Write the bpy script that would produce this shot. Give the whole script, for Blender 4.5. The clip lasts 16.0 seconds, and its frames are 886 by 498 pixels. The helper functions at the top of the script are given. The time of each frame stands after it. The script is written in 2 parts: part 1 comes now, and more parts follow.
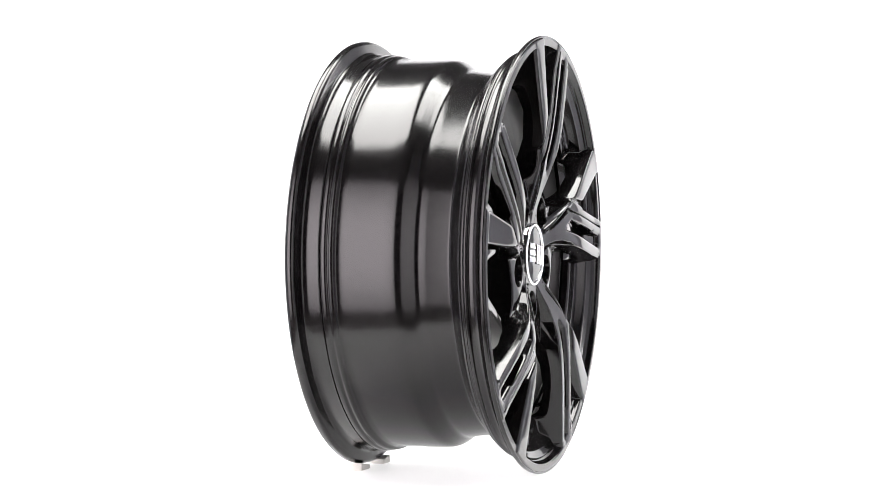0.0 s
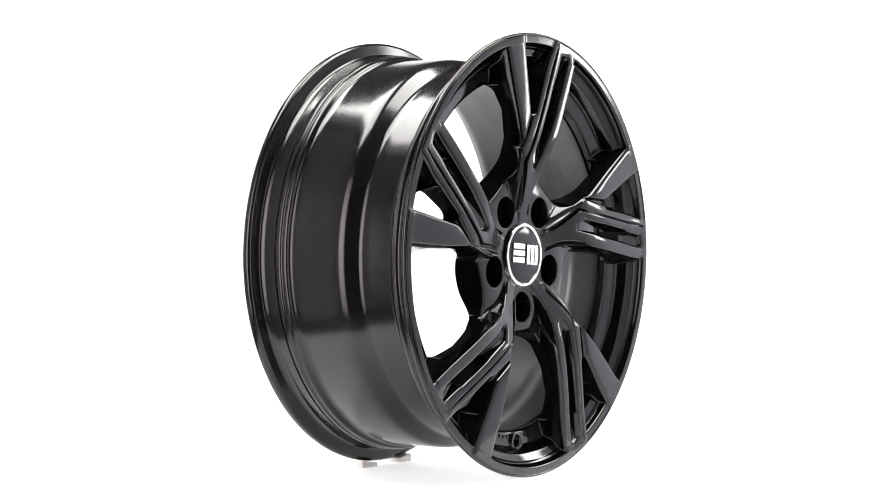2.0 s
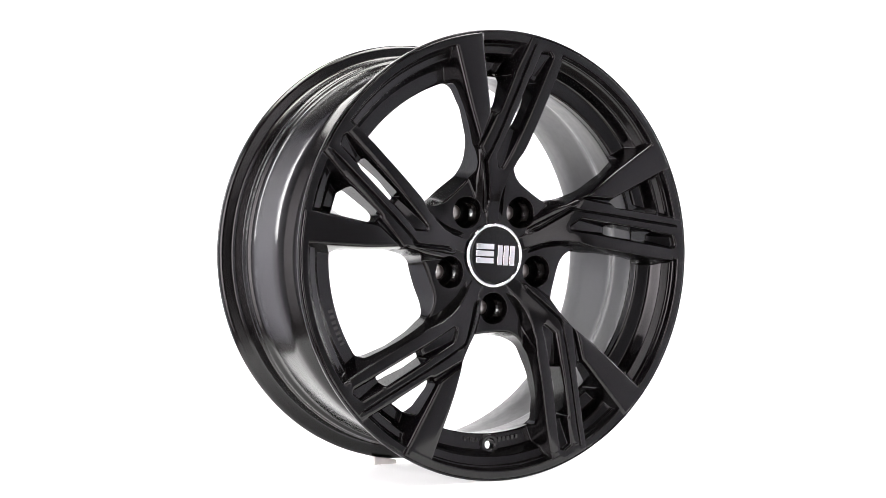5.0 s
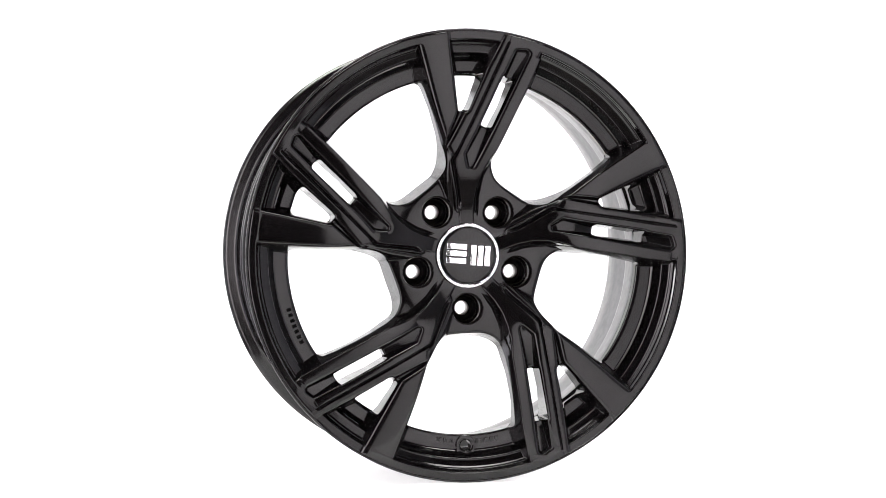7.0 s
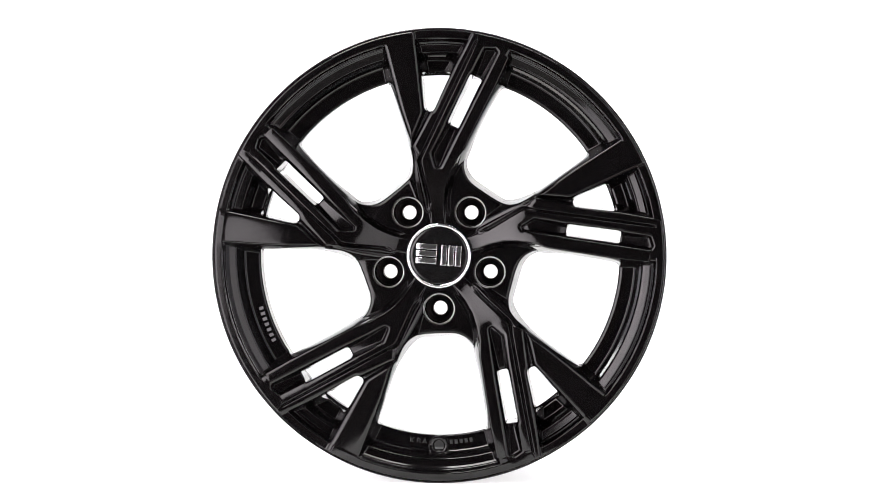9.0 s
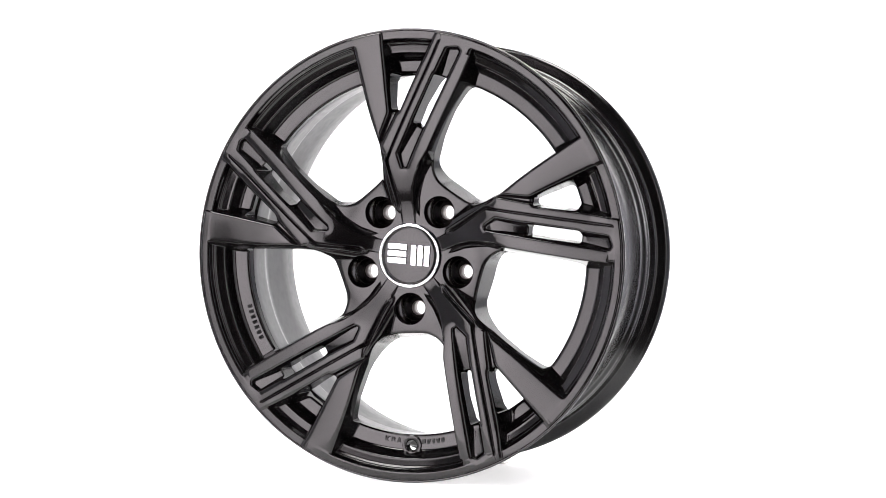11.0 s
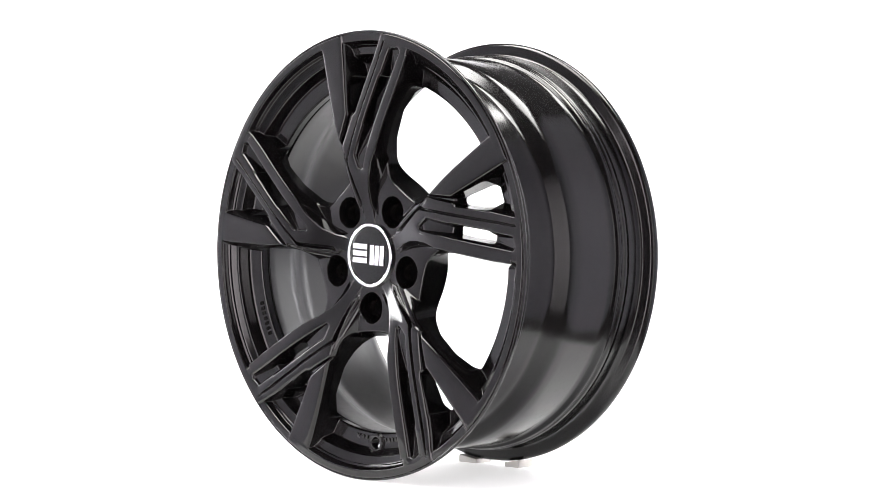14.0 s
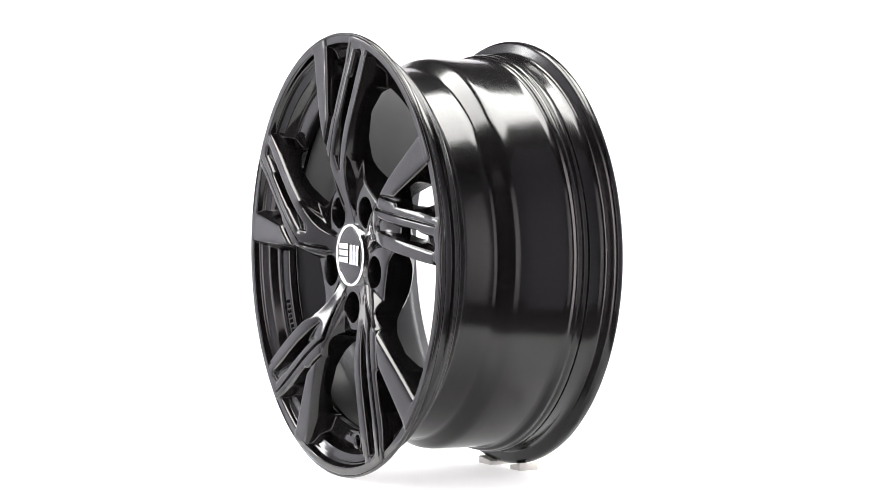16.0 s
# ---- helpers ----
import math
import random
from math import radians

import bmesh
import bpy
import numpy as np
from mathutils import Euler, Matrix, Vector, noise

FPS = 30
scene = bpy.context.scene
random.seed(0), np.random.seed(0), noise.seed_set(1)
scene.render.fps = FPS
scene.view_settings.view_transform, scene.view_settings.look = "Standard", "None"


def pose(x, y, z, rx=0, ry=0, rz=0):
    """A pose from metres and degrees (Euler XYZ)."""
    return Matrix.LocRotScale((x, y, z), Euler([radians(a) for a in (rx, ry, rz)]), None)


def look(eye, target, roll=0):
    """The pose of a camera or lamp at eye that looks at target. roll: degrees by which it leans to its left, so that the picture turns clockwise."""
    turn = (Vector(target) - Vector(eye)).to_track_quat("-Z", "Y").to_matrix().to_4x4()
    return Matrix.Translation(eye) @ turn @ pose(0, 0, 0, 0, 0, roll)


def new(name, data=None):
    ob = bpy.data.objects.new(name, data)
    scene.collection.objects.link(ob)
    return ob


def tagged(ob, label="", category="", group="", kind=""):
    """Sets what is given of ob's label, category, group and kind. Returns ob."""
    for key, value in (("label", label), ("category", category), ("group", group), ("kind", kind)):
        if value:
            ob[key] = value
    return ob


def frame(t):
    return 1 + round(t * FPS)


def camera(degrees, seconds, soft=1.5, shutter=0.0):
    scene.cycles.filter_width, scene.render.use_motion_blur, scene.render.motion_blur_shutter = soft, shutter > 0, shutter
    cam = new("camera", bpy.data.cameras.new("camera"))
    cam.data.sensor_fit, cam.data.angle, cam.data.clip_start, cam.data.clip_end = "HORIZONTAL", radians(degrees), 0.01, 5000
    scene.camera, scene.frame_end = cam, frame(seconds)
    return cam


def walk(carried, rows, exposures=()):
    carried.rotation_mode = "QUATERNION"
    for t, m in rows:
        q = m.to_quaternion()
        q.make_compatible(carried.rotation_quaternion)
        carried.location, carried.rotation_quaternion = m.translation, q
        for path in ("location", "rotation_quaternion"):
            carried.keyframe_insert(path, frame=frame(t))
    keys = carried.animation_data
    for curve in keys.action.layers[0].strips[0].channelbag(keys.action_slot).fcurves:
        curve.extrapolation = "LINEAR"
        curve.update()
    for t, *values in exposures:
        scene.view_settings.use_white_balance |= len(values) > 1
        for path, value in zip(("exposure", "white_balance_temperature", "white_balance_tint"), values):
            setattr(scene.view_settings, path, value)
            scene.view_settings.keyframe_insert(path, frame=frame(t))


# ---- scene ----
# ---- camera ----
EYE = (0.0070, -2.2525, 0.2649)
DOWN = 0.5501                     # degrees by which the camera looks down
cam = camera(24.432, 16.0, soft=0.6)
CAM_POSE = look(EYE, (EYE[0], 0.0, EYE[2] + EYE[1] * math.tan(radians(DOWN))))
walk(cam, [(0.0, CAM_POSE), (16.0, CAM_POSE)])

# ---- world and light ----
world = bpy.data.worlds.new("dark_studio")
scene.world = world
world.use_nodes = True
world.node_tree.nodes["Background"].inputs[0].default_value = (0.02, 0.02, 0.02, 1)
world.node_tree.nodes["Background"].inputs[1].default_value = 1.0
scene.view_settings.exposure = 0.0

TOP_GLOW = 19.0                   # overhead softbox
LEFT_GLOW = 6.2                   # big panel beside the camera
RIGHT_GLOW = 1.5                  # weaker panel on the other side
BACK_WATTS = 36.0                 # each lamp on the backdrop


def area_lamp(name, eye, target, sx, sy, watts, colour=(1, 1, 1)):
    data = bpy.data.lights.new(name, "AREA")
    data.shape, data.size, data.size_y, data.energy, data.color = "RECTANGLE", sx, sy, watts, colour
    ob = new(name, data)
    ob.matrix_world = look(eye, target)
    return ob


area_lamp("backdrop_lamp", (-1.5, 0.75, 0.9), (-0.4, 2.0, 0.1), 0.5, 1.2, BACK_WATTS)
area_lamp("backdrop_lamp", (1.5, 0.75, 0.9), (0.4, 2.0, 0.1), 0.5, 1.2, BACK_WATTS)


# ---- materials ----
def material(name):
    m = bpy.data.materials.new(name)
    m.use_nodes = True
    return m, m.node_tree, m.node_tree.nodes["Principled BSDF"]


def add(tree, kind, **inputs):
    node = tree.nodes.new(kind)
    for key, value in inputs.items():
        node.inputs[key.replace("_", " ")].default_value = value
    return node


def noise_node(tree, scale, detail=4.0, stretch=None):
    coords = add(tree, "ShaderNodeTexCoord")
    tex = add(tree, "ShaderNodeTexNoise", Scale=scale, Detail=detail)
    if stretch:
        mapping = add(tree, "ShaderNodeMapping")
        mapping.inputs["Scale"].default_value = stretch
        tree.links.new(coords.outputs["Object"], mapping.inputs["Vector"])
        tree.links.new(mapping.outputs["Vector"], tex.inputs["Vector"])
    else:
        tree.links.new(coords.outputs["Object"], tex.inputs["Vector"])
    return tex


def ramp(tree, source, low, high, a=0.35, b=0.65):
    node = add(tree, "ShaderNodeMapRange", From_Min=a, From_Max=b, To_Min=low, To_Max=high)
    tree.links.new(source, node.inputs["Value"])
    return node


def paint(name, colour, rough_low, rough_high, peel_scale, peel, spread=120.0, sheen=0.5, ior=1.37):
    """Gloss paint with a fine orange peel and slightly uneven gloss."""
    m, tree, bsdf = material(name)
    bsdf.inputs["Base Color"].default_value = (*colour, 1)
    bsdf.inputs["IOR"].default_value = ior
    bsdf.inputs["Specular IOR Level"].default_value = sheen
    wear = noise_node(tree, spread, 5.0)
    tree.links.new(ramp(tree, wear.outputs["Fac"], rough_low, rough_high).outputs[0], bsdf.inputs["Roughness"])
    fine = noise_node(tree, peel_scale, 2.0)
    bump = add(tree, "ShaderNodeBump", Strength=peel, Distance=0.0004)
    tree.links.new(fine.outputs["Fac"], bump.inputs["Height"])
    tree.links.new(bump.outputs["Normal"], bsdf.inputs["Normal"])
    return m


def plain(name, colour, rough, metal=0.0, vary=0.15, scale=60.0):
    m, tree, bsdf = material(name)
    bsdf.inputs["Metallic"].default_value = metal
    bsdf.inputs["Roughness"].default_value = rough
    tex = noise_node(tree, scale, 6.0)
    mix = add(tree, "ShaderNodeMix")
    mix.data_type = "RGBA"
    mix.inputs["A"].default_value = (*[c * (1 - vary) for c in colour], 1)
    mix.inputs["B"].default_value = (*colour, 1)
    mix.inputs[6].default_value = (*[c * (1 - vary) for c in colour], 1)
    mix.inputs[7].default_value = (*colour, 1)
    tree.links.new(tex.outputs["Fac"], mix.inputs["Factor"])
    tree.links.new(mix.outputs[2], bsdf.inputs["Base Color"])
    return m


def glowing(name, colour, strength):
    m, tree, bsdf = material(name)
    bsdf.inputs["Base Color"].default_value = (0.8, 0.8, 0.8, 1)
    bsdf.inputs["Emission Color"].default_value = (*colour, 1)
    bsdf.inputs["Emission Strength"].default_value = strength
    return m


def diffuser_cloth(name, colour, strength, w, h):
    """Lit from behind by one lamp: brightest in the middle, falling off towards the seams."""
    m = glowing(name, colour, strength)
    tree = m.node_tree
    coords = add(tree, "ShaderNodeTexCoord")
    mapping = add(tree, "ShaderNodeMapping")
    mapping.inputs["Scale"].default_value = (2 / w, 2 / h, 0)
    tree.links.new(coords.outputs["Object"], mapping.inputs["Vector"])
    reach = add(tree, "ShaderNodeVectorMath")
    reach.operation = "LENGTH"
    tree.links.new(mapping.outputs["Vector"], reach.inputs[0])
    fall = add(tree, "ShaderNodeMapRange", From_Min=0.25, From_Max=1.25, To_Min=1.25 * strength, To_Max=0.35 * strength)
    fall.interpolation_type = "SMOOTHSTEP"
    tree.links.new(reach.outputs["Value"], fall.inputs["Value"])
    tree.links.new(fall.outputs[0], tree.nodes["Principled BSDF"].inputs["Emission Strength"])
    return m


FACE_BLACK = paint("black_gloss_paint", (0.0028, 0.0025, 0.0026), 0.07, 0.10, 700.0, 0.010, ior=1.39)
BARREL_BLACK = paint("black_barrel_paint", (0.0032, 0.0029, 0.0030), 0.14, 0.18, 500.0, 0.008, ior=1.40)
INNER_BLACK = paint("satin_black_inner_paint", (0.0032, 0.0030, 0.0032), 0.30, 0.36, 400.0, 0.01, ior=1.42)
CAST_BLACK = paint("black_painted_casting", (0.0030, 0.0028, 0.0028), 0.10, 0.14, 300.0, 0.02, sheen=0.2)
CAP_BLACK = paint("black_cap_lacquer", (0.006, 0.006, 0.006), 0.04, 0.07, 300.0, 0.01)
BARE_SEAT = plain("dull_machined_steel", (0.16, 0.14, 0.13), 0.42, 0.6)
CHROME = plain("bright_chrome", (0.90, 0.90, 0.90), 0.12, 1.0, 0.05)
PAD_PLASTIC = plain("pale_rubber", (0.62, 0.60, 0.57), 0.5, 0.0, 0.12, 90.0)
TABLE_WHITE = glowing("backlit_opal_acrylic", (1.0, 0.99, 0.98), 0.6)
PAPER_WHITE = plain("white_backdrop_paper", (0.86, 0.86, 0.86), 0.9, 0.0, 0.02, 3.0)
ROOM_GREY = plain("dark_grey_painted_plaster", (0.10, 0.098, 0.10), 0.85, 0.0, 0.15, 2.0)
WALL_WHITE = plain("white_painted_plaster", (0.79, 0.785, 0.85), 0.85, 0.0, 0.08, 2.0)
ROOM_FLOOR = plain("grey_concrete_floor", (0.22, 0.21, 0.20), 0.7, 0.0, 0.3, 5.0)
HOUSING = plain("black_softbox_cloth", (0.03, 0.03, 0.03), 0.8, 0.0, 0.3, 40.0)
STAND_GREY = plain("grey_powder_coat", (0.3, 0.3, 0.3), 0.5, 0.0, 0.1, 60.0)
TOP_LIGHT = glowing("overhead_diffuser", (1.0, 0.985, 0.96), TOP_GLOW)
LEFT_LIGHT = diffuser_cloth("large_diffuser", (1.0, 0.91, 0.955), LEFT_GLOW, 1.05, 2.40)
RIGHT_LIGHT = diffuser_cloth("small_diffuser", (1.0, 0.91, 0.955), RIGHT_GLOW, 0.95, 2.40)


# ---- mesh helpers ----
def finish(name, me, mat, parent=None, label="", m=None):
    me.materials.append(mat)
    ob = new(name, me)
    if parent:
        ob.parent = parent
    if m is not None:
        ob.matrix_basis = m
    if label:
        tagged(ob, label)
    return ob


def part(name, bm, mat, parent=None, label="", m=None, smooth=False):
    me = bpy.data.meshes.new(name)
    bmesh.ops.recalc_face_normals(bm, faces=bm.faces)
    for f in bm.faces:
        f.smooth = smooth
    bm.to_mesh(me)
    bm.free()
    return finish(name, me, mat, parent, label, m)


def box(x0, x1, y0, y1, z0, z1, bevel=0.0, segments=2):
    bm = bmesh.new()
    bmesh.ops.create_cube(bm, size=1.0, matrix=Matrix.Translation(((x0 + x1) / 2, (y0 + y1) / 2, (z0 + z1) / 2))
                          @ Matrix.Diagonal((x1 - x0, y1 - y0, z1 - z0, 1)))
    if bevel:
        bmesh.ops.bevel(bm, geom=bm.edges[:], offset=bevel, segments=segments, affect="EDGES", profile=0.5)
    return bm


def rounded(points, radius, steps=5):
    """A closed or open chain of (a, b) points with its inner corners rounded."""
    pts = [Vector(p) for p in points]
    out = [pts[0]]
    for a, b, c in zip(pts, pts[1:], pts[2:]):
        r = min(radius, (a - b).length * 0.45, (c - b).length * 0.45)
        p, q = b + (a - b).normalized() * r, b + (c - b).normalized() * r
        for i in range(steps + 1):
            t = i / steps
            out.append(p * (1 - t) ** 2 + b * 2 * t * (1 - t) + q * t * t)
    out.append(pts[-1])
    return out


def lathe(name, profile, mat, parent, count=360, label="", m=None, closed=False):
    """Turns a chain of (axial, radius) points about the wheel's axle, with smooth faces."""
    prof = np.array([(p[0], p[1]) for p in profile])
    n = len(prof)
    a = np.linspace(0, 2 * np.pi, count, endpoint=False)
    verts = np.empty((count, n, 3))
    verts[..., 0] = prof[None, :, 1] * np.cos(a)[:, None]
    verts[..., 1] = prof[None, :, 0]
    verts[..., 2] = prof[None, :, 1] * np.sin(a)[:, None]
    i, j = np.meshgrid(np.arange(count), np.arange(n if closed else n - 1), indexing="ij")
    i2, j2 = (i + 1) % count, (j + 1) % n
    quads = np.stack([i * n + j, i * n + j2, i2 * n + j2, i2 * n + j], -1).reshape(-1, 4)
    me = bpy.data.meshes.new(name)
    me.from_pydata(verts.reshape(-1, 3).tolist(), [], quads.tolist())
    me.polygons.foreach_set("use_smooth", [True] * len(me.polygons))
    me.update()
    return finish(name, me, mat, parent, label, m)


# ---- the wheel: its relief, in metres, seen from its front; x across, z up, depth d towards the viewer ----
def mm(*pairs):
    return np.array(pairs, float) / 1000.0


def turned(poly, degrees):
    c, s = math.cos(radians(degrees)), math.sin(radians(degrees))
    return poly @ np.array([[c, s], [-s, c]])


def poly_sd(x, z, poly):
    """Signed distance to a polygon, negative inside."""
    best, inside = np.full(x.shape, 1e9), np.zeros(x.shape, bool)
    for (ax, az), (bx, bz) in zip(poly, np.roll(poly, -1, 0)):
        ex, ez, px, pz = bx - ax, bz - az, x - ax, z - az
        t = np.clip((px * ex + pz * ez) / (ex * ex + ez * ez), 0, 1)
        best = np.minimum(best, (px - t * ex) ** 2 + (pz - t * ez) ** 2)
        crosses = (az > z) != (bz > z)
        inside ^= crosses & (px * ez < ex * pz) if ez > 0 else crosses & (px * ez > ex * pz)
    d = np.sqrt(best)
    return np.where(inside, -d, d)


def convex_sd(x, z, poly, k):
    """A convex polygon with rounded corners, negative inside."""
    total, centre = 0, poly.mean(0)
    for a, b in zip(poly, np.roll(poly, -1, 0)):
        nrm = np.array([b[1] - a[1], a[0] - b[0]])
        nrm = nrm / np.linalg.norm(nrm)
        if nrm @ (centre - a) > 0:
            nrm = -nrm
        total = total + np.exp(np.clip(((x - a[0]) * nrm[0] + (z - a[1]) * nrm[1]) / k, -60, 60))
    return k * np.log(total + 1e-30)


def smax(a, b, k):
    return 0.5 * (a + b + np.sqrt((a - b) ** 2 + k * k))


def smin(a, b, k):
    return 0.5 * (a + b - np.sqrt((a - b) ** 2 + k * k))


def wall(sd, slope=3.4, soft=0.0016):
    """How far a raised form has dropped at that distance outside its outline."""
    return slope * 0.5 * (sd + np.sqrt(sd * sd + soft * soft))


WINDOW = mm((72, 205), (61, 180), (37.2, 127.3), (24.2, 104), (24.6, 96.5), (27.2, 85), (32.5, 76.6), (57, 59.2), (66.5, 53.8), (74.5, 52.4),
            (83, 53.6), (93.5, 58.8), (158.4, 104.6), (182, 122), (200, 190))
SMALL_WINDOW = mm((-17.8, 192), (14.2, 192), (-4.8, 149.5), (-14.2, 151))
SLOT = mm((34, 189), (46, 183.5), (21, 132.5), (9.8, 138))
BLADE = mm((-61, 236), (-25.3, 240), (-14.9, 150), (-27.6, 119.5), (-39, 152))
STEP = mm((-16, 152), (-6, 150), (-24, 112), (-29, 117))
ARM = mm((38.5, 238), (-27, 114.5), (-18.2, 99), (0, 92), (14, 92),
         (25, 107), (61, 181), (76, 214), (60, 236))
BAR = mm((-27, 114.5), (-24.6, 107), (-13.4, 48.5), (-11.5, 46), (-8.2, 46), (-7.2, 49), (-9.6, 60), (-18.6, 99.5), (-20, 108))
UPPER = mm((40.6, 221.3), (-17.9, 99.3), (-9.4, 60), (-7.5, 29), (6.5, 29), (5.4, 42), (4.8, 54.4), (6.4, 69.2), (11.2, 84), (20.5, 101.8), (26.6, 110), (62.1, 180.5), (73.8, 206.4))
POCKET = mm((50.2, 212.8), (-3.6, 106.2), (-0.5, 94.3), (0.3, 94.5), (59.2, 211.0), (57.8, 212.8))
LEAF = mm((26.0, 110), (20.7, 101.8), (11.4, 84), (6.7, 69.2), (5.2, 54.4), (7.2, 46), (11.2, 40.2), (12.0, 50), (12.0, 60.4), (15.0, 75.1), (20.2, 92.9), (24.0, 104))
SHOULDER = mm((-26.5, 113), (-25.6, 92), (-24, 77), (-21, 58), (-18.6, 37.5), (-13.2, 42), (-12, 60), (-18, 100))
LEDGE_R, LIP_R, HUB_R = 0.1893, 0.2350, 0.0720


def folded(x, z):
    """Folds the whole face into the one fifth from 54 to 126 degrees."""
    r, a = np.hypot(x, z), np.degrees(np.arctan2(z, x))
    a = np.radians((a - 54) % 72 + 54)
    return r * np.cos(a), r * np.sin(a), r


VALVE = (-0.0005, -0.2003)


def openings(x, z, valve=False):
    """Positive in metal, negative in the windows and holes."""
    wx, wz = x, z
    x, z, r = folded(x, z)
    m = np.full(x.shape, 1e9)
    for deg in (0, 72):
        m = np.minimum(m, smax(convex_sd(x, z, turned(WINDOW, deg), 0.0012), r - LEDGE_R, 0.003))
    m = np.minimum(m, convex_sd(x, z, SMALL_WINDOW, 0.0016))
    m = np.minimum(m, convex_sd(x, z, SLOT, 0.0011))
    for deg in (54, 126):
        c = (0.056 * math.cos(radians(deg)), 0.056 * math.sin(radians(deg)))
        m = np.minimum(m, np.hypot(x - c[0], z - c[1]) - 0.0078)
    if valve:
        m = np.minimum(m, np.hypot(wx - VALVE[0], wz - VALVE[1]) - 0.0056 if valve == 1 else np.hypot(wx - VALVE[0], wz - VALVE[1] + 0.006) - 0.0175)
    return m


RING_R = (0.170, 0.186, 0.200, 0.2045, 0.2065, 0.2115, 0.2128, 0.2145, 0.2205, 0.2218, 0.2236, 0.2246, 0.2258, 0.2268, 0.24)
RING_D = (0.096, 0.0975, 0.1000, 0.1008, 0.1025, 0.1110, 0.1130, 0.1135, 0.1166, 0.1182, 0.1192, 0.1215, 0.1252, 0.1262, 0.1262)
TOP_R = (0.030, 0.042, 0.060, 0.080, 0.100, 0.115, 0.130, 0.150, 0.200, 0.225, 0.24)
TOP_D = (0.1064, 0.1080, 0.1138, 0.1205, 0.1256, 0.1278, 0.1287, 0.1290, 0.1272, 0.1263, 0.1262)
BASE_R = (0.030, 0.048, 0.062, 0.074, 0.084, 0.100, 0.125, 0.150, 0.175, 0.186, 0.24)
BASE_D = (0.1066, 0.1070, 0.1078, 0.1076, 0.1066, 0.1060, 0.1110, 0.1120, 0.1000, 0.0900, 0.0900)


def relief(x, z, valve=False):
    wx, wz = x, z
    x, z, r = folded(x, z)
    top = sum(np.interp(r + 0.003 * o, TOP_R, TOP_D) for o in range(-5, 6)) / 11
    base = sum(np.interp(r + o, BASE_R, BASE_D) for o in (-0.004, -0.002, 0, 0.002, 0.004)) / 5
    ring = sum(np.interp(r + o, RING_R, RING_D) for o in (-0.0005, 0, 0.0005)) / 3
    # the lip lies lower between blade and arm
    angle = np.degrees(np.arctan2(z, x))
    ring = ring - 0.0020 * np.clip((angle - 79.6) / 0.2, 0, 1) * np.clip((97.4 - angle) / 0.2, 0, 1) * np.clip((r - 0.21) / 0.01, 0, 1)
    h = np.where(r > 0.16, smax(base, ring, 0.002), base)
    up = poly_sd(x, z, UPPER)
    near_hub = np.clip((r - 0.05) / 0.05, 0, 1)
    h = smax(h, top - 0.0062 - wall(poly_sd(x, z, STEP)), 0.0008)
    h = smax(h, top + 0.0002 - wall(convex_sd(x, z, BLADE, 0.0006)), 0.0016)
    bar = poly_sd(x, z, BAR)
    h = smax(h, top - 0.0030 - wall(poly_sd(x, z, SHOULDER), 1.9, 0.0022), 0.0014)
    low = np.interp(r, (0.205, 0.222), (0.0014, 0.0))
    h = smax(h, top - low - wall(poly_sd(x, z, ARM)) - 0.005 * np.clip((-up - 0.001) / 0.004, 0, 1), 0.0008)
    h = smax(h, top - np.interp(r, (0.05, 0.07, 0.105), (-0.0022, -0.0016, 0.0014)) - wall(bar) - 0.005 * np.clip((-up - 0.001) / 0.004, 0, 1), 0.0006)
    slope = 1.6 + 1.8 * near_hub
    h = smax(h, top - slope * 0.5 * (up + np.sqrt(up * up + 0.0007 ** 2)), 0.0006)
    # fine channel between the low strip and the upper loop
    left = (x + 0.0179) * (221.3 - 99.3) - (z - 0.0993) * (40.6 + 17.9)
    inner = np.clip((0.112 - r) / 0.012, 0, 1)
    seam = np.exp(-((up - 0.0013 - 0.0006 * inner) / (0.0011 + 0.0007 * inner)) ** 2) * np.where((left < 0) | (z < 0.0993), 1, 0)
    h = h - (0.0024 + 0.0022 * inner) * seam * np.clip((r - 0.046) / 0.010, 0, 1) * (np.minimum(poly_sd(x, z, ARM), bar) < 0.0006)
    # long pocket in the loop, its floor sloping to the slot that goes through
    along = np.clip((z - 0.091) / 0.124, 0, 1)
    floor_d = top - 0.0120 + 0.0065 * np.clip((along - 0.80) / 0.2, 0, 1) + 0.0075 * np.clip((0.36 - along) / 0.3, 0, 1)
    pock = poly_sd(x, z, POCKET) - 0.0025
    h = smin(h, smax(floor_d, top - wall(-pock, 3.2), 0.0008), 0.0004)
    # leaf-shaped scoop beside the arm
    leaf = poly_sd(x, z, LEAF)
    h = h - 0.0050 * (1 - np.exp(-np.clip(-leaf - 0.0003, 0, 1) / 0.0024))
    # bolt wells with conical seats
    for deg in (54, 126):
        d = np.hypot(x - 0.056 * math.cos(radians(deg)), z - 0.056 * math.sin(radians(deg)))
        well = np.interp(d, (0.0078, 0.0096, 0.0128, 0.0142, 0.0151, 0.0165, 0.0185, 0.0300), (0.0790, 0.0808, 0.0850, 0.0872, 0.1010, 0.1062, 0.125, 0.400))
        h = smin(h, well, 0.0012)
    if valve:
        d = np.hypot(wx - VALVE[0], wz - VALVE[1])
        h = smin(h, np.interp(d, (0, 0.0084, 0.0092, 0.0105), (0.1030, 0.1030, 0.1060, 0.13)), 0.0006)
        h = smax(h, np.interp(d, (0, 0.0084, 0.0104, 0.0112), (0.1028, 0.1028, 0.1028, 0.08)), 0.0006)
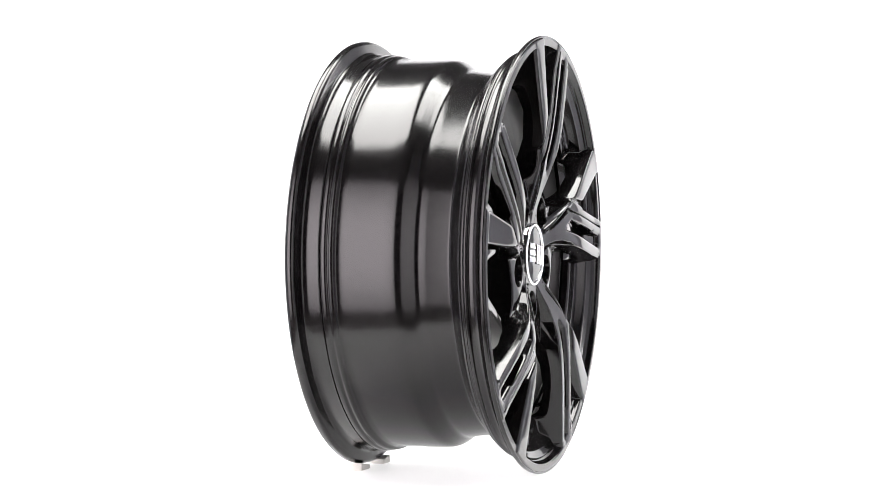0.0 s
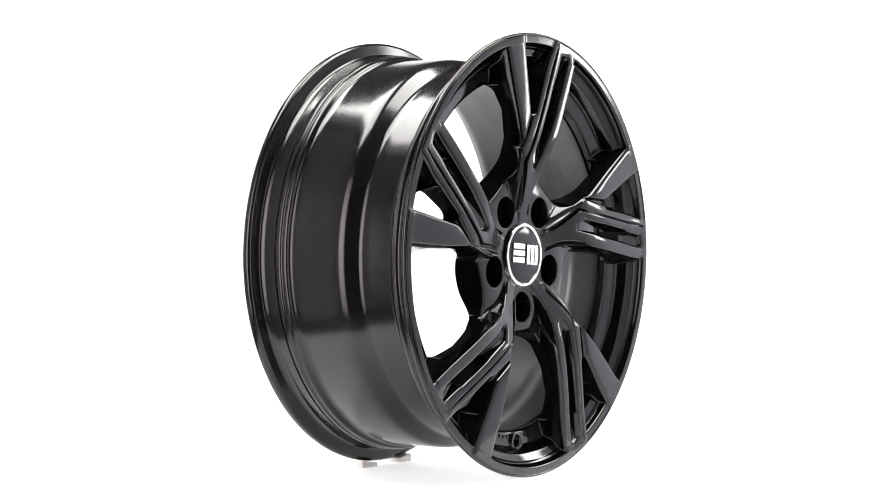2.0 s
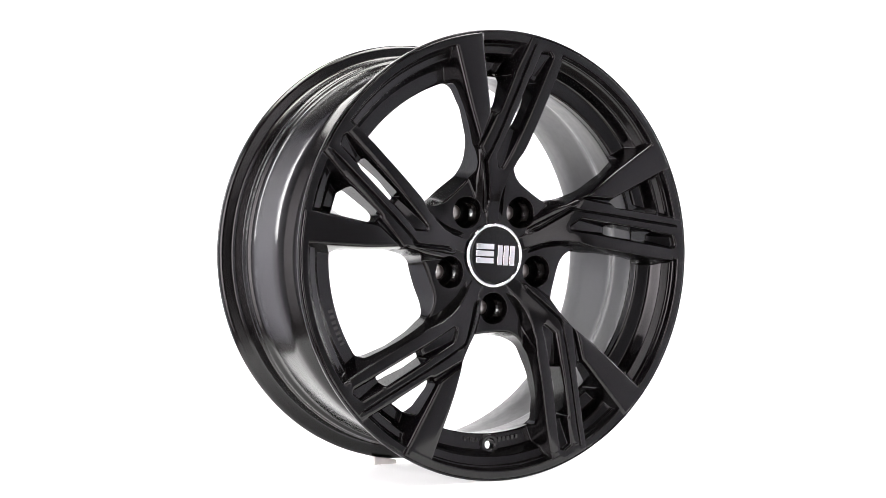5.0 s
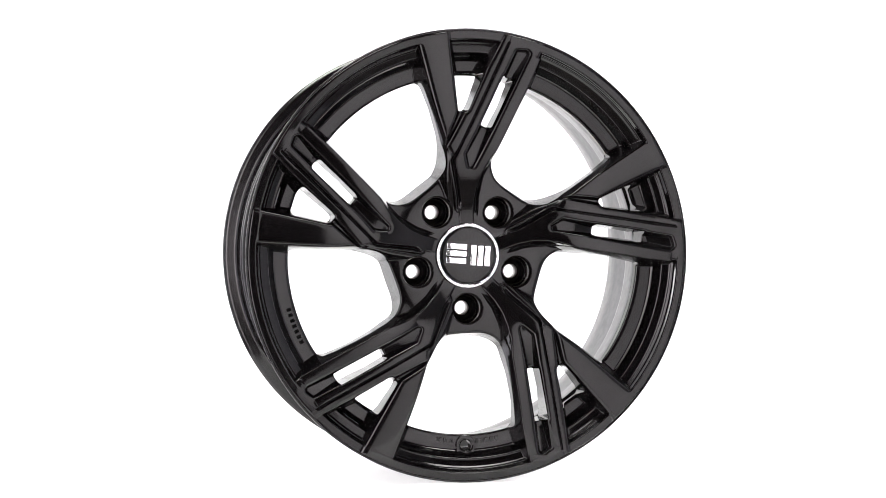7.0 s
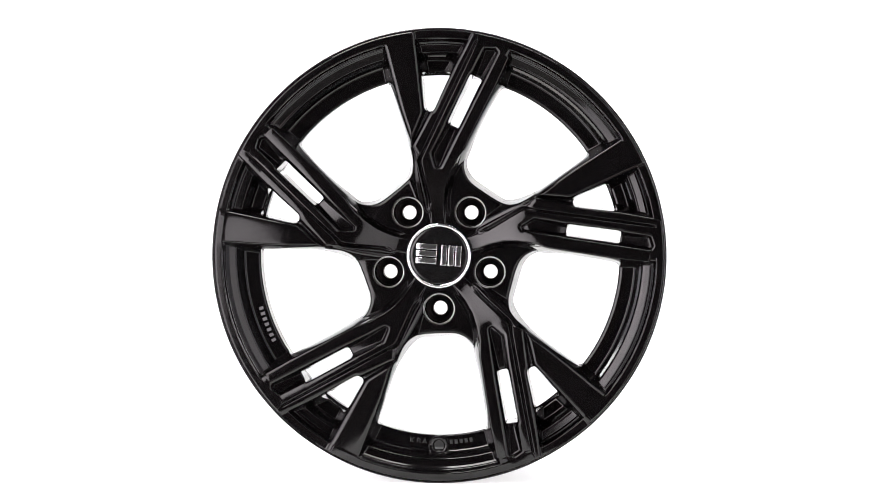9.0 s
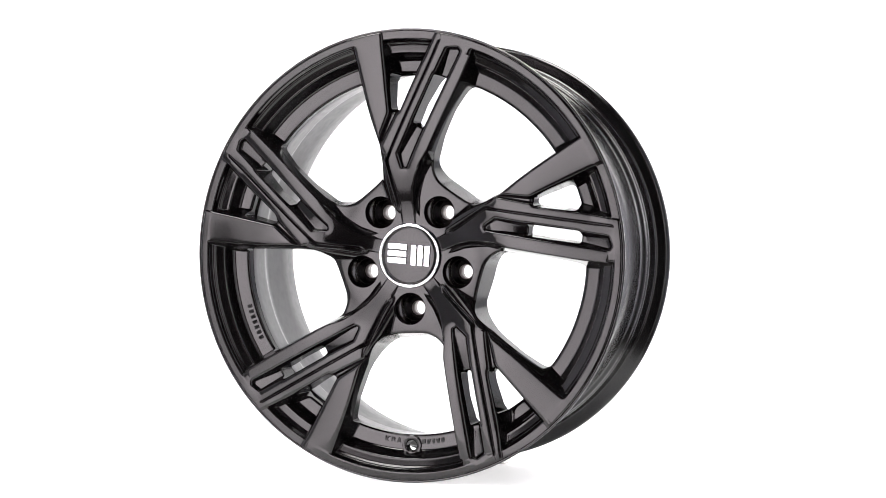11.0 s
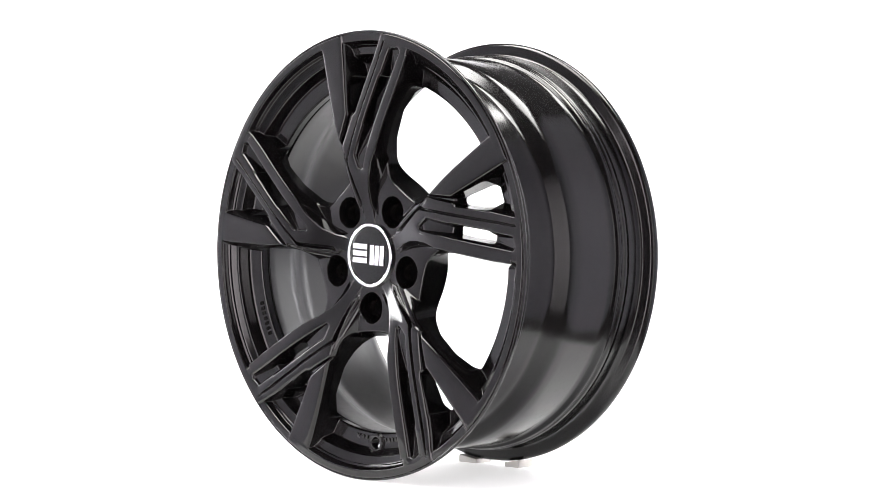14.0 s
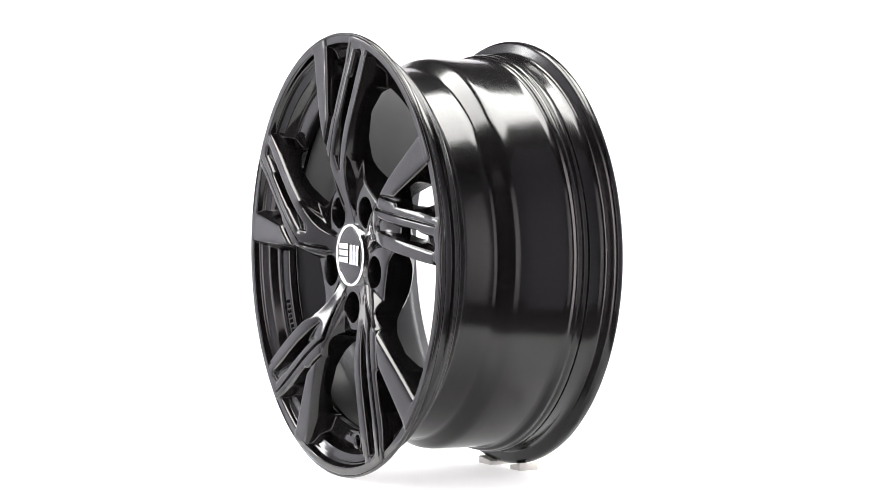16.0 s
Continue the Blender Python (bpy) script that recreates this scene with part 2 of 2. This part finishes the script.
    h = smin(h, np.interp(r, (0.0, 0.2318, 0.2332, 0.2343, 0.2350), (0.20, 0.1290, 0.1264, 0.1252, 0.1232)), 0.0006)
    m = openings(wx, wz, valve)
    return h - 0.0016 * np.exp(-np.clip(m, 0, 1) / 0.0009)


def back_of(r):
    return np.interp(r, (0.03, 0.070, 0.080, 0.095, 0.110, 0.130, 0.160, 0.182, 0.1893, 0.195, 0.2100, 0.2170, 0.2230, 0.2310, 0.2350),
                     (0.066, 0.068, 0.077, 0.089, 0.098, 0.105, 0.108, 0.1015, 0.0900, 0.0885, 0.0980, 0.1100, 0.1150, 0.1180, 0.1190))


def face_mesh(name, r0, r1, nr, a0, a1, na, valve=False, rear=False):
    """The relief between two radii and two angles, cut cleanly along the openings, with walls down to its back."""
    rs, an = np.linspace(r0, r1, nr + 1), np.radians(np.linspace(a0, a1, na + 1))
    R, A = np.meshgrid(rs, an, indexing="ij")
    X, Z = R * np.cos(A), R * np.sin(A)
    M = openings(X, Z, valve)
    M = np.where(np.abs(M) < 1e-6, 1e-6, M)
    idx = -np.ones(M.shape, int)
    good = M > 0
    idx[good] = np.arange(good.sum())
    px, pz = list(X[good]), list(Z[good])
    faces, rim, cuts = [], [], {}
    full = good[:-1, :-1] & good[1:, :-1] & good[1:, 1:] & good[:-1, 1:]
    i, j = np.nonzero(full)
    faces = np.stack([idx[i, j], idx[i, j + 1], idx[i + 1, j + 1], idx[i + 1, j]], -1).tolist()
    some = (good[:-1, :-1] | good[1:, :-1] | good[1:, 1:] | good[:-1, 1:]) & ~full

    def cut(a, b):
        key = (a, b) if a < b else (b, a)
        if key not in cuts:
            t = M[a] / (M[a] - M[b])
            cuts[key] = len(px)
            px.append(X[a] + t * (X[b] - X[a]))
            pz.append(Z[a] + t * (Z[b] - Z[a]))
        return cuts[key]

    for i, j in zip(*np.nonzero(some)):
        ring = [(i, j), (i, j + 1), (i + 1, j + 1), (i + 1, j)]
        poly, marks = [], []
        for a, b in zip(ring, ring[1:] + ring[:1]):
            if good[a]:
                poly.append(int(idx[a]))
            if good[a] != good[b]:
                c = cut(a, b)
                poly.append(c)
                marks.append((c, good[a]))
        if len(poly) > 2:
            faces.append(poly)
        for (c, leaving), (e, _) in zip(marks, marks[1:] + marks[:1]):
            if leaving:
                rim.append((c, e))
    px, pz = np.array(px), np.array(pz)
    n = len(px)
    h = relief(px, pz, valve)
    e = 0.00025
    gx = (relief(px + e, pz, valve) - relief(px - e, pz, valve)) / (2 * e)
    gz = (relief(px, pz + e, valve) - relief(px, pz - e, valve)) / (2 * e)
    nf = np.stack([-gx, -np.ones(n), -gz], 1)
    mx = openings(px + e, pz, valve) - openings(px - e, pz, valve)
    mz = openings(px, pz + e, valve) - openings(px, pz - e, valve)
    nw = np.stack([-mx, 0 * mx, -mz], 1)
    nf /= np.linalg.norm(nf, axis=1)[:, None]
    nw /= np.linalg.norm(nw, axis=1)[:, None] + 1e-12
    reach = np.hypot(px, pz)
    back = np.minimum(back_of(reach), h - 0.002)
    lean = np.interp(reach, (0.0745, 0.0755, 0.110, 0.135, 0.180, 0.188), (0, 0.20, 0.20, 0.12, 0.12, 0.04)) * (h - back)
    lean[:good.sum()] = 0
    sx, sz = px + nw[:, 0] * lean, pz + nw[:, 2] * lean
    verts = np.concatenate([np.stack([px, -h, pz], 1), np.stack([sx, -back, sz], 1)])
    if rear:
        me = bpy.data.meshes.new(name)
        me.from_pydata(verts[n:].tolist(), [], faces)
        return me
    edge = sorted({k for pair in rim for k in pair})
    spot = {k: n + q for q, k in enumerate(edge)}
    verts = np.concatenate([verts[:n], verts[n:][edge]])
    # front faces run clockwise in x, z so that they look along -y
    front = [f[::-1] for f in faces]
    sides = [[a, b, spot[b], spot[a]] for a, b in rim]

    def facing(f, wanted):
        p, q, r = (verts[k] for k in f[:3])
        return np.cross(q - p, r - p) @ wanted > 0

    if not facing(front[0], nf[front[0][0]]):
        front = [f[::-1] for f in front]
    if sum(facing(f, nw[f[0]]) for f in sides) < len(sides) / 2:
        sides = [f[::-1] for f in sides]
    loops = [nf[k] for f in front for k in f] + [nw[k if k < n else edge[k - n]] for f in sides for k in f]
    me = bpy.data.meshes.new(name)
    me.from_pydata(verts.tolist(), [], front + sides)
    me.polygons.foreach_set("use_smooth", [True] * len(me.polygons))
    me.polygons.foreach_set("material_index", [0] * len(front) + [1] * len(sides))
    me.update()
    me.normals_split_custom_set(np.array(loops).tolist())
    return me


# ---- the wheel ----
LEAN, SHIFT, HEIGHT = 0.4891, 0.0087, 0.2383


def wheel_angle(t):
    u = (t - 8) / 8
    return 70.418 - 8.1772 * t - 0.139 * u * u - 1.294 * u ** 3


SEAT = pose(0, 0, HEIGHT, LEAN) @ pose(SHIFT, 0, 0)
wheel = new("alloy_wheel")
tagged(wheel, "gloss black five-spoke alloy car wheel standing upright on a white turntable", "wheel")

OUTER = rounded([(-0.1225, 0.2330), (-0.1248, 0.2345), (-0.1252, 0.2362), (-0.1236, 0.2371), (-0.1208, 0.2368), (-0.1196, 0.2352), (-0.1172, 0.2310), (-0.1150, 0.2245), (-0.1118, 0.2200), (-0.1085, 0.2184),
                 (-0.1035, 0.2182), (-0.1012, 0.2203), (-0.0990, 0.2203), (-0.0972, 0.2172), (-0.0948, 0.2172), (-0.0928, 0.2140), (-0.0900, 0.2128),
                 (-0.0815, 0.2000), (-0.0770, 0.1962), (-0.0500, 0.2000), (-0.0422, 0.2006), (-0.0275, 0.2120), (-0.0150, 0.2131), (0.0330, 0.2131),
                 (0.0385, 0.2142), (0.0410, 0.2176), (0.0440, 0.2184), (0.0465, 0.2176), (0.0490, 0.2194), (0.0530, 0.2194), (0.0560, 0.2180), (0.0690, 0.2188),
                 (0.0738, 0.2208), (0.0767, 0.2318), (0.0795, 0.2344), (0.0843, 0.2346), (0.0874, 0.2320), (0.0870, 0.2245), (0.0838, 0.2205), (0.0690, 0.2110), (0.0560, 0.2085),
                 (0.0330, 0.2055), (-0.0250, 0.2050), (-0.0450, 0.1945), (-0.0520, 0.1925), (-0.0800, 0.1900), (-0.0880, 0.1900), (-0.0885, 0.1960), (-0.1000, 0.2100), (-0.1120, 0.2170), (-0.1165, 0.2230), (-0.1195, 0.2310)], 0.02, 6)
barrel = lathe("rim_barrel", OUTER, BARREL_BLACK, wheel, 360, "gloss black barrel with stepped bead seats and drop centre", SEAT, closed=True)
drill = bmesh.new()
stations = [(0.030, 0.0060), (0.0115, 0.0060), (-0.026, 0.0235)]      # along the bore, widening behind the ledge
rings = [[drill.verts.new((q * math.cos(k * math.pi / 16), q * math.sin(k * math.pi / 16), w)) for k in range(32)] for w, q in stations]
for a, b in zip(rings, rings[1:]):
    for k in range(32):
        drill.faces.new((a[k], a[(k + 1) % 32], b[(k + 1) % 32], b[k]))
drill.faces.new(rings[0])
drill.faces.new(rings[-1])
bmesh.ops.transform(drill, matrix=Matrix.Translation((VALVE[0], -0.0901, VALVE[1] - 0.0050)) @ Matrix.Rotation(radians(90 - 25), 4, "X"), verts=drill.verts)
drill = part("drill", drill, BARREL_BLACK, wheel, "", SEAT)
cutting = barrel.modifiers.new("valve_hole", "BOOLEAN")
cutting.object, cutting.operation, cutting.solver = drill, "DIFFERENCE", "EXACT"
bpy.context.view_layer.update()
drilled = bpy.data.meshes.new_from_object(barrel.evaluated_get(bpy.context.evaluated_depsgraph_get()))
barrel.modifiers.clear()
if len(drilled.vertices) > 20000:
    barrel.data = drilled
bpy.data.objects.remove(drill)
# the side towards the brake carries a thinner, satin coat
barrel.data.materials.append(INNER_BLACK)
for f in barrel.data.polygons:
    c = f.center
    f.material_index = int(-0.086 < c.y < 0.080 and math.hypot(c.x, c.z) < float(np.interp(c.y, (-0.086, -0.045, -0.025, 0.033, 0.080), (0.1945, 0.1985, 0.2090, 0.2095, 0.2190))))

spoke_mesh = face_mesh("spoke", HUB_R, LIP_R, 330, 62, 134, 560)
spoke_mesh.materials.append(FACE_BLACK)
spoke_mesh.materials.append(CAST_BLACK)
valve_mesh = face_mesh("spoke_with_valve_hole", HUB_R, LIP_R, 330, 206, 278, 560, True)
valve_mesh.materials.append(FACE_BLACK)
valve_mesh.materials.append(CAST_BLACK)
for k in range(5):
    spoke = new("spoke", valve_mesh if k == 2 else spoke_mesh)
    spoke.parent = wheel
    spoke.matrix_basis = SEAT @ Matrix.Rotation(radians(0 if k == 2 else -72 * k), 4, "Y")
back_mesh = face_mesh("spoke_back", HUB_R, LIP_R, 60, 62, 134, 100, rear=True)
back_mesh.materials.append(FACE_BLACK)
valve_back = face_mesh("spoke_back_with_valve_hole", HUB_R, LIP_R, 90, 206, 278, 140, 2, True)
valve_back.materials.append(FACE_BLACK)
for k in range(5):
    rear_face = new("spoke_back", valve_back if k == 2 else back_mesh)
    rear_face.parent = wheel
    rear_face.matrix_basis = SEAT @ Matrix.Rotation(radians(0 if k == 2 else -72 * k), 4, "Y")
finish("hub_back", face_mesh("hub_back", 0.0325, HUB_R, 30, 62, 422, 300, rear=True), FACE_BLACK, wheel, "", SEAT)
hub_mesh = face_mesh("hub", 0.0325, HUB_R, 78, 62, 422, 900)
hub = finish("hub", hub_mesh, FACE_BLACK, wheel, "black hub with five bolt wells", SEAT)
hub_mesh.materials.append(CAST_BLACK)
seat_mesh = None
for k in range(5):
    a = radians(54 + 72 * k)
    at = SEAT @ Matrix.Translation((0.056 * math.cos(a), 0, 0.056 * math.sin(a)))
    prof = [(-0.0803, 0.0078), (-0.0803, 0.0072), (-0.0660, 0.0072), (-0.0660, 0.0078)]
    if seat_mesh is None:
        ob = lathe("bolt_hole", prof, BARE_SEAT, wheel, 40, "bare metal bolt hole", at, closed=True)
        seat_mesh = ob.data
    else:
        ob = finish("bolt_hole", seat_mesh, BARE_SEAT, wheel, "bare metal bolt hole", at)
        seat_mesh.materials.pop()



def ledge_pose(degrees, r):
    """On the inner ledge of the face, upright along the rim's round."""
    a = radians(degrees)
    d = float(relief(np.array([r * math.cos(a)]), np.array([r * math.sin(a)]))[0])
    return SEAT @ Matrix.Translation((r * math.cos(a), -d, r * math.sin(a))) @ Matrix.Rotation(-(a + radians(90)), 4, "Y") @ pose(0, 0, 0, 90 + 9)


def cast_letter(text, degrees, r, size):
    curve = bpy.data.curves.new("cast_letter", "FONT")
    curve.body, curve.size, curve.extrude, curve.align_x, curve.align_y = text, size, 0.0005, "CENTER", "CENTER"
    curve.bevel_depth = 0.00012
    helper = new("cast_letter", curve)
    bpy.context.view_layer.update()
    me = bpy.data.meshes.new_from_object(helper.evaluated_get(bpy.context.evaluated_depsgraph_get()))
    bpy.data.objects.remove(helper)
    me.materials.clear()
    return finish("cast_letter", me, FACE_BLACK, wheel, "raised cast letter", ledge_pose(degrees, r))


for k, ch in enumerate("KBA"):
    cast_letter(ch, 261.6 + 1.95 * k, 0.1968, 0.0090)
for start, count, step in ((273.6, 5, 1.55), (196.5, 7, 1.75)):
    for k in range(count):
        part("cast_mark", box(-0.0018, 0.0018, -0.0034, 0.0034, -0.0004, 0.0006, 0.0003, 2), FACE_BLACK, wheel, "raised cast mark", ledge_pose(start + step * k, 0.1972))

cap = lathe("centre_cap", rounded([(-0.1105, 0.0001), (-0.1104, 0.015), (-0.1098, 0.0280), (-0.1090, 0.0305), (-0.0900, 0.0308)], 0.0008, 3), CAP_BLACK, wheel, 120,
            "black lacquered centre cap", SEAT)
lathe("cap_ring", rounded([(-0.0950, 0.0302), (-0.1095, 0.0302), (-0.1108, 0.0311), (-0.1112, 0.0326), (-0.1100, 0.0341), (-0.0950, 0.0344)], 0.001, 4), CHROME, cap, 160,
      "bright chrome ring")


def bar_shape(x0, x1, z0, z1, y=-0.1118, depth=0.0012):
    return box(x0, x1, y, y + depth, z0, z1, 0.0004, 3)


TILT = Matrix.Rotation(radians(3.5), 4, "Y")
for k in range(3):
    z = 0.0089 - 0.0074 * k
    part("emblem_bar", bar_shape(-0.0238, -0.0022, z - 0.0029, z + 0.0029), CHROME, cap, "chrome emblem bar", TILT, True)
for k in range(3):
    x = 0.0054 + 0.0075 * k
    part("emblem_bar", bar_shape(x - 0.0030, x + 0.0030, -0.0100, 0.0112), CHROME, cap, "chrome emblem bar", TILT, True)


# ---- turntable and pads ----
turntable = new("turntable")
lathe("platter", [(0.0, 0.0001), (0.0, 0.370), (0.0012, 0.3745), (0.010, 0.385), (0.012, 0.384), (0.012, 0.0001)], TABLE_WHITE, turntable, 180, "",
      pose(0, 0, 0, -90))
tagged(turntable, "round white backlit acrylic turntable under the wheel", "turntable")
pedestal = new("pedestal")
tagged(pedestal, "grey steel pedestal carrying the turntable", "pedestal")
pedestal.location = (0, 0, -0.9)
lathe("column", [(-0.02, 0.0001), (-0.02, 0.06), (-0.888, 0.06), (-0.888, 0.0001)], STAND_GREY, pedestal, 48, "", pose(0, 0, 0, -90))
lathe("foot_plate", [(0.0, 0.0001), (0.0, 0.25), (-0.02, 0.245), (-0.02, 0.0001)], STAND_GREY, pedestal, 64, "", pose(0, 0, 0, -90))


def wedge(x_low, x_high, y0, y1, h_low, h_high):
    bm = bmesh.new()
    v = [bm.verts.new(c) for c in ((x_low, y0, 0), (x_high, y0, 0), (x_high, y1, 0), (x_low, y1, 0),
                                   (x_low, y0, h_low), (x_high, y0, h_high), (x_high, y1, h_high), (x_low, y1, h_low))]
    for f in ((3, 2, 1, 0), (4, 5, 6, 7), (0, 1, 5, 4), (1, 2, 6, 5), (2, 3, 7, 6), (3, 0, 4, 7)):
        bm.faces.new([v[k] for k in f])
    bmesh.ops.bevel(bm, geom=bm.edges[:], offset=0.0004, segments=2, affect="EDGES")
    return bm


pads = [part("support_pad", wedge(-0.010, -0.038, 0.074, 0.098, 0.0046, 0.0086), PAD_PLASTIC),
        part("support_pad", wedge(0.033, 0.054, 0.074, 0.098, 0.0052, 0.0086), PAD_PLASTIC)]
for p in pads:
    tagged(p, "small pale rubber wedge under the rear rim flange", "wedge", "wedges under the wheel")

# ---- studio ----
back = bmesh.new()
chain = rounded([(0.45, -0.88), (2.0, -0.88), (2.0, 1.35)], 0.6, 14)
loop = [(q[0], q[1]) for q in chain] + [(q[0] + 0.008, q[1] - 0.008) for q in reversed(chain)]
sheet = [[back.verts.new((x, *q)) for q in loop] for x in (-1.6, 1.6)]
for k in range(len(loop)):
    n = (k + 1) % len(loop)
    back.faces.new((sheet[0][k], sheet[0][n], sheet[1][n], sheet[1][k]))
for side in sheet:
    back.faces.new(side)
backdrop = part("backdrop", back, PAPER_WHITE)
tagged(backdrop, "seamless white paper backdrop curving into the floor", "backdrop", kind="structure")

for name, b, mat in (("floor", box(-3.5, 3.5, -4.0, 2.6, -1.0, -0.9), ROOM_FLOOR), ("ceiling", box(-3.5, 3.5, -4.0, 2.6, 2.8, 2.9), ROOM_GREY),
                     ("wall_north", box(-3.5, 3.5, 2.6, 2.7, -1.0, 2.9), ROOM_GREY), ("wall_south", box(-3.5, 3.5, -4.1, -4.0, -1.0, 2.9), ROOM_GREY),
                     ("wall_west", box(-2.1, -2.0, -4.0, 2.6, -0.9, 2.8), WALL_WHITE), ("wall_east", box(2.0, 2.1, -4.0, 2.6, -0.9, 2.8), WALL_WHITE)):
    tagged(part(name, b, mat), "plain " + ("pale" if mat == WALL_WHITE else "dark grey") + " studio " + name.split("_")[0], name.split("_")[0], kind="structure")


def softbox(label, w, h, m, light, pole):
    ob = new("softbox")
    ob.matrix_basis = m
    tagged(ob, label, "softbox")
    part("diffuser", box(-w / 2, w / 2, -h / 2, h / 2, -0.012, 0.0), light, ob, "glowing white diffuser cloth")
    bm = bmesh.new()
    a = [bm.verts.new((sx * (w / 2 + 0.02), sy * (h / 2 + 0.02), -0.004)) for sx, sy in ((-1, -1), (1, -1), (1, 1), (-1, 1))]
    b = [bm.verts.new((sx * w * 0.15, sy * h * 0.15, 0.30)) for sx, sy in ((-1, -1), (1, -1), (1, 1), (-1, 1))]
    bm.faces.new(b)
    for k in range(4):
        bm.faces.new((a[k], a[(k + 1) % 4], b[(k + 1) % 4], b[k]))
    part("housing", bm, HOUSING, ob, "black cloth housing")
    part("pole", box(-0.015, 0.015, *pole), STAND_GREY, ob, "grey steel pole")
    return ob


for x, y, length in ((-0.45, -0.03, 1.05), (0.42, 0.06, 0.84)):
    softbox("overhead softbox with a white diffuser hung from the ceiling", 0.60, length, look((x, y, 1.50), (x, y, 0)), TOP_LIGHT, (-0.015, 0.015, 0.29, 1.30))
softbox("tall softbox beside the camera with a white diffuser", 1.05, 2.40, look((-1.05, -1.45, 0.42), (-0.05, -0.1, 0.42)), LEFT_LIGHT, (-1.32, 0.30, 0.302, 0.332))
softbox("dimmer tall softbox beside the camera", 0.95, 2.40, look((1.0, -1.75, 0.42), (0.05, -0.1, 0.42)), RIGHT_LIGHT, (-1.32, 0.30, 0.302, 0.332))


def motions():
    turns = [(float(t), pose(0, 0, 0, 0, 0, wheel_angle(t))) for t in range(17)]
    walk(wheel, turns)
    for p in pads:
        walk(p, turns)
    walk(turntable, turns)


motions()
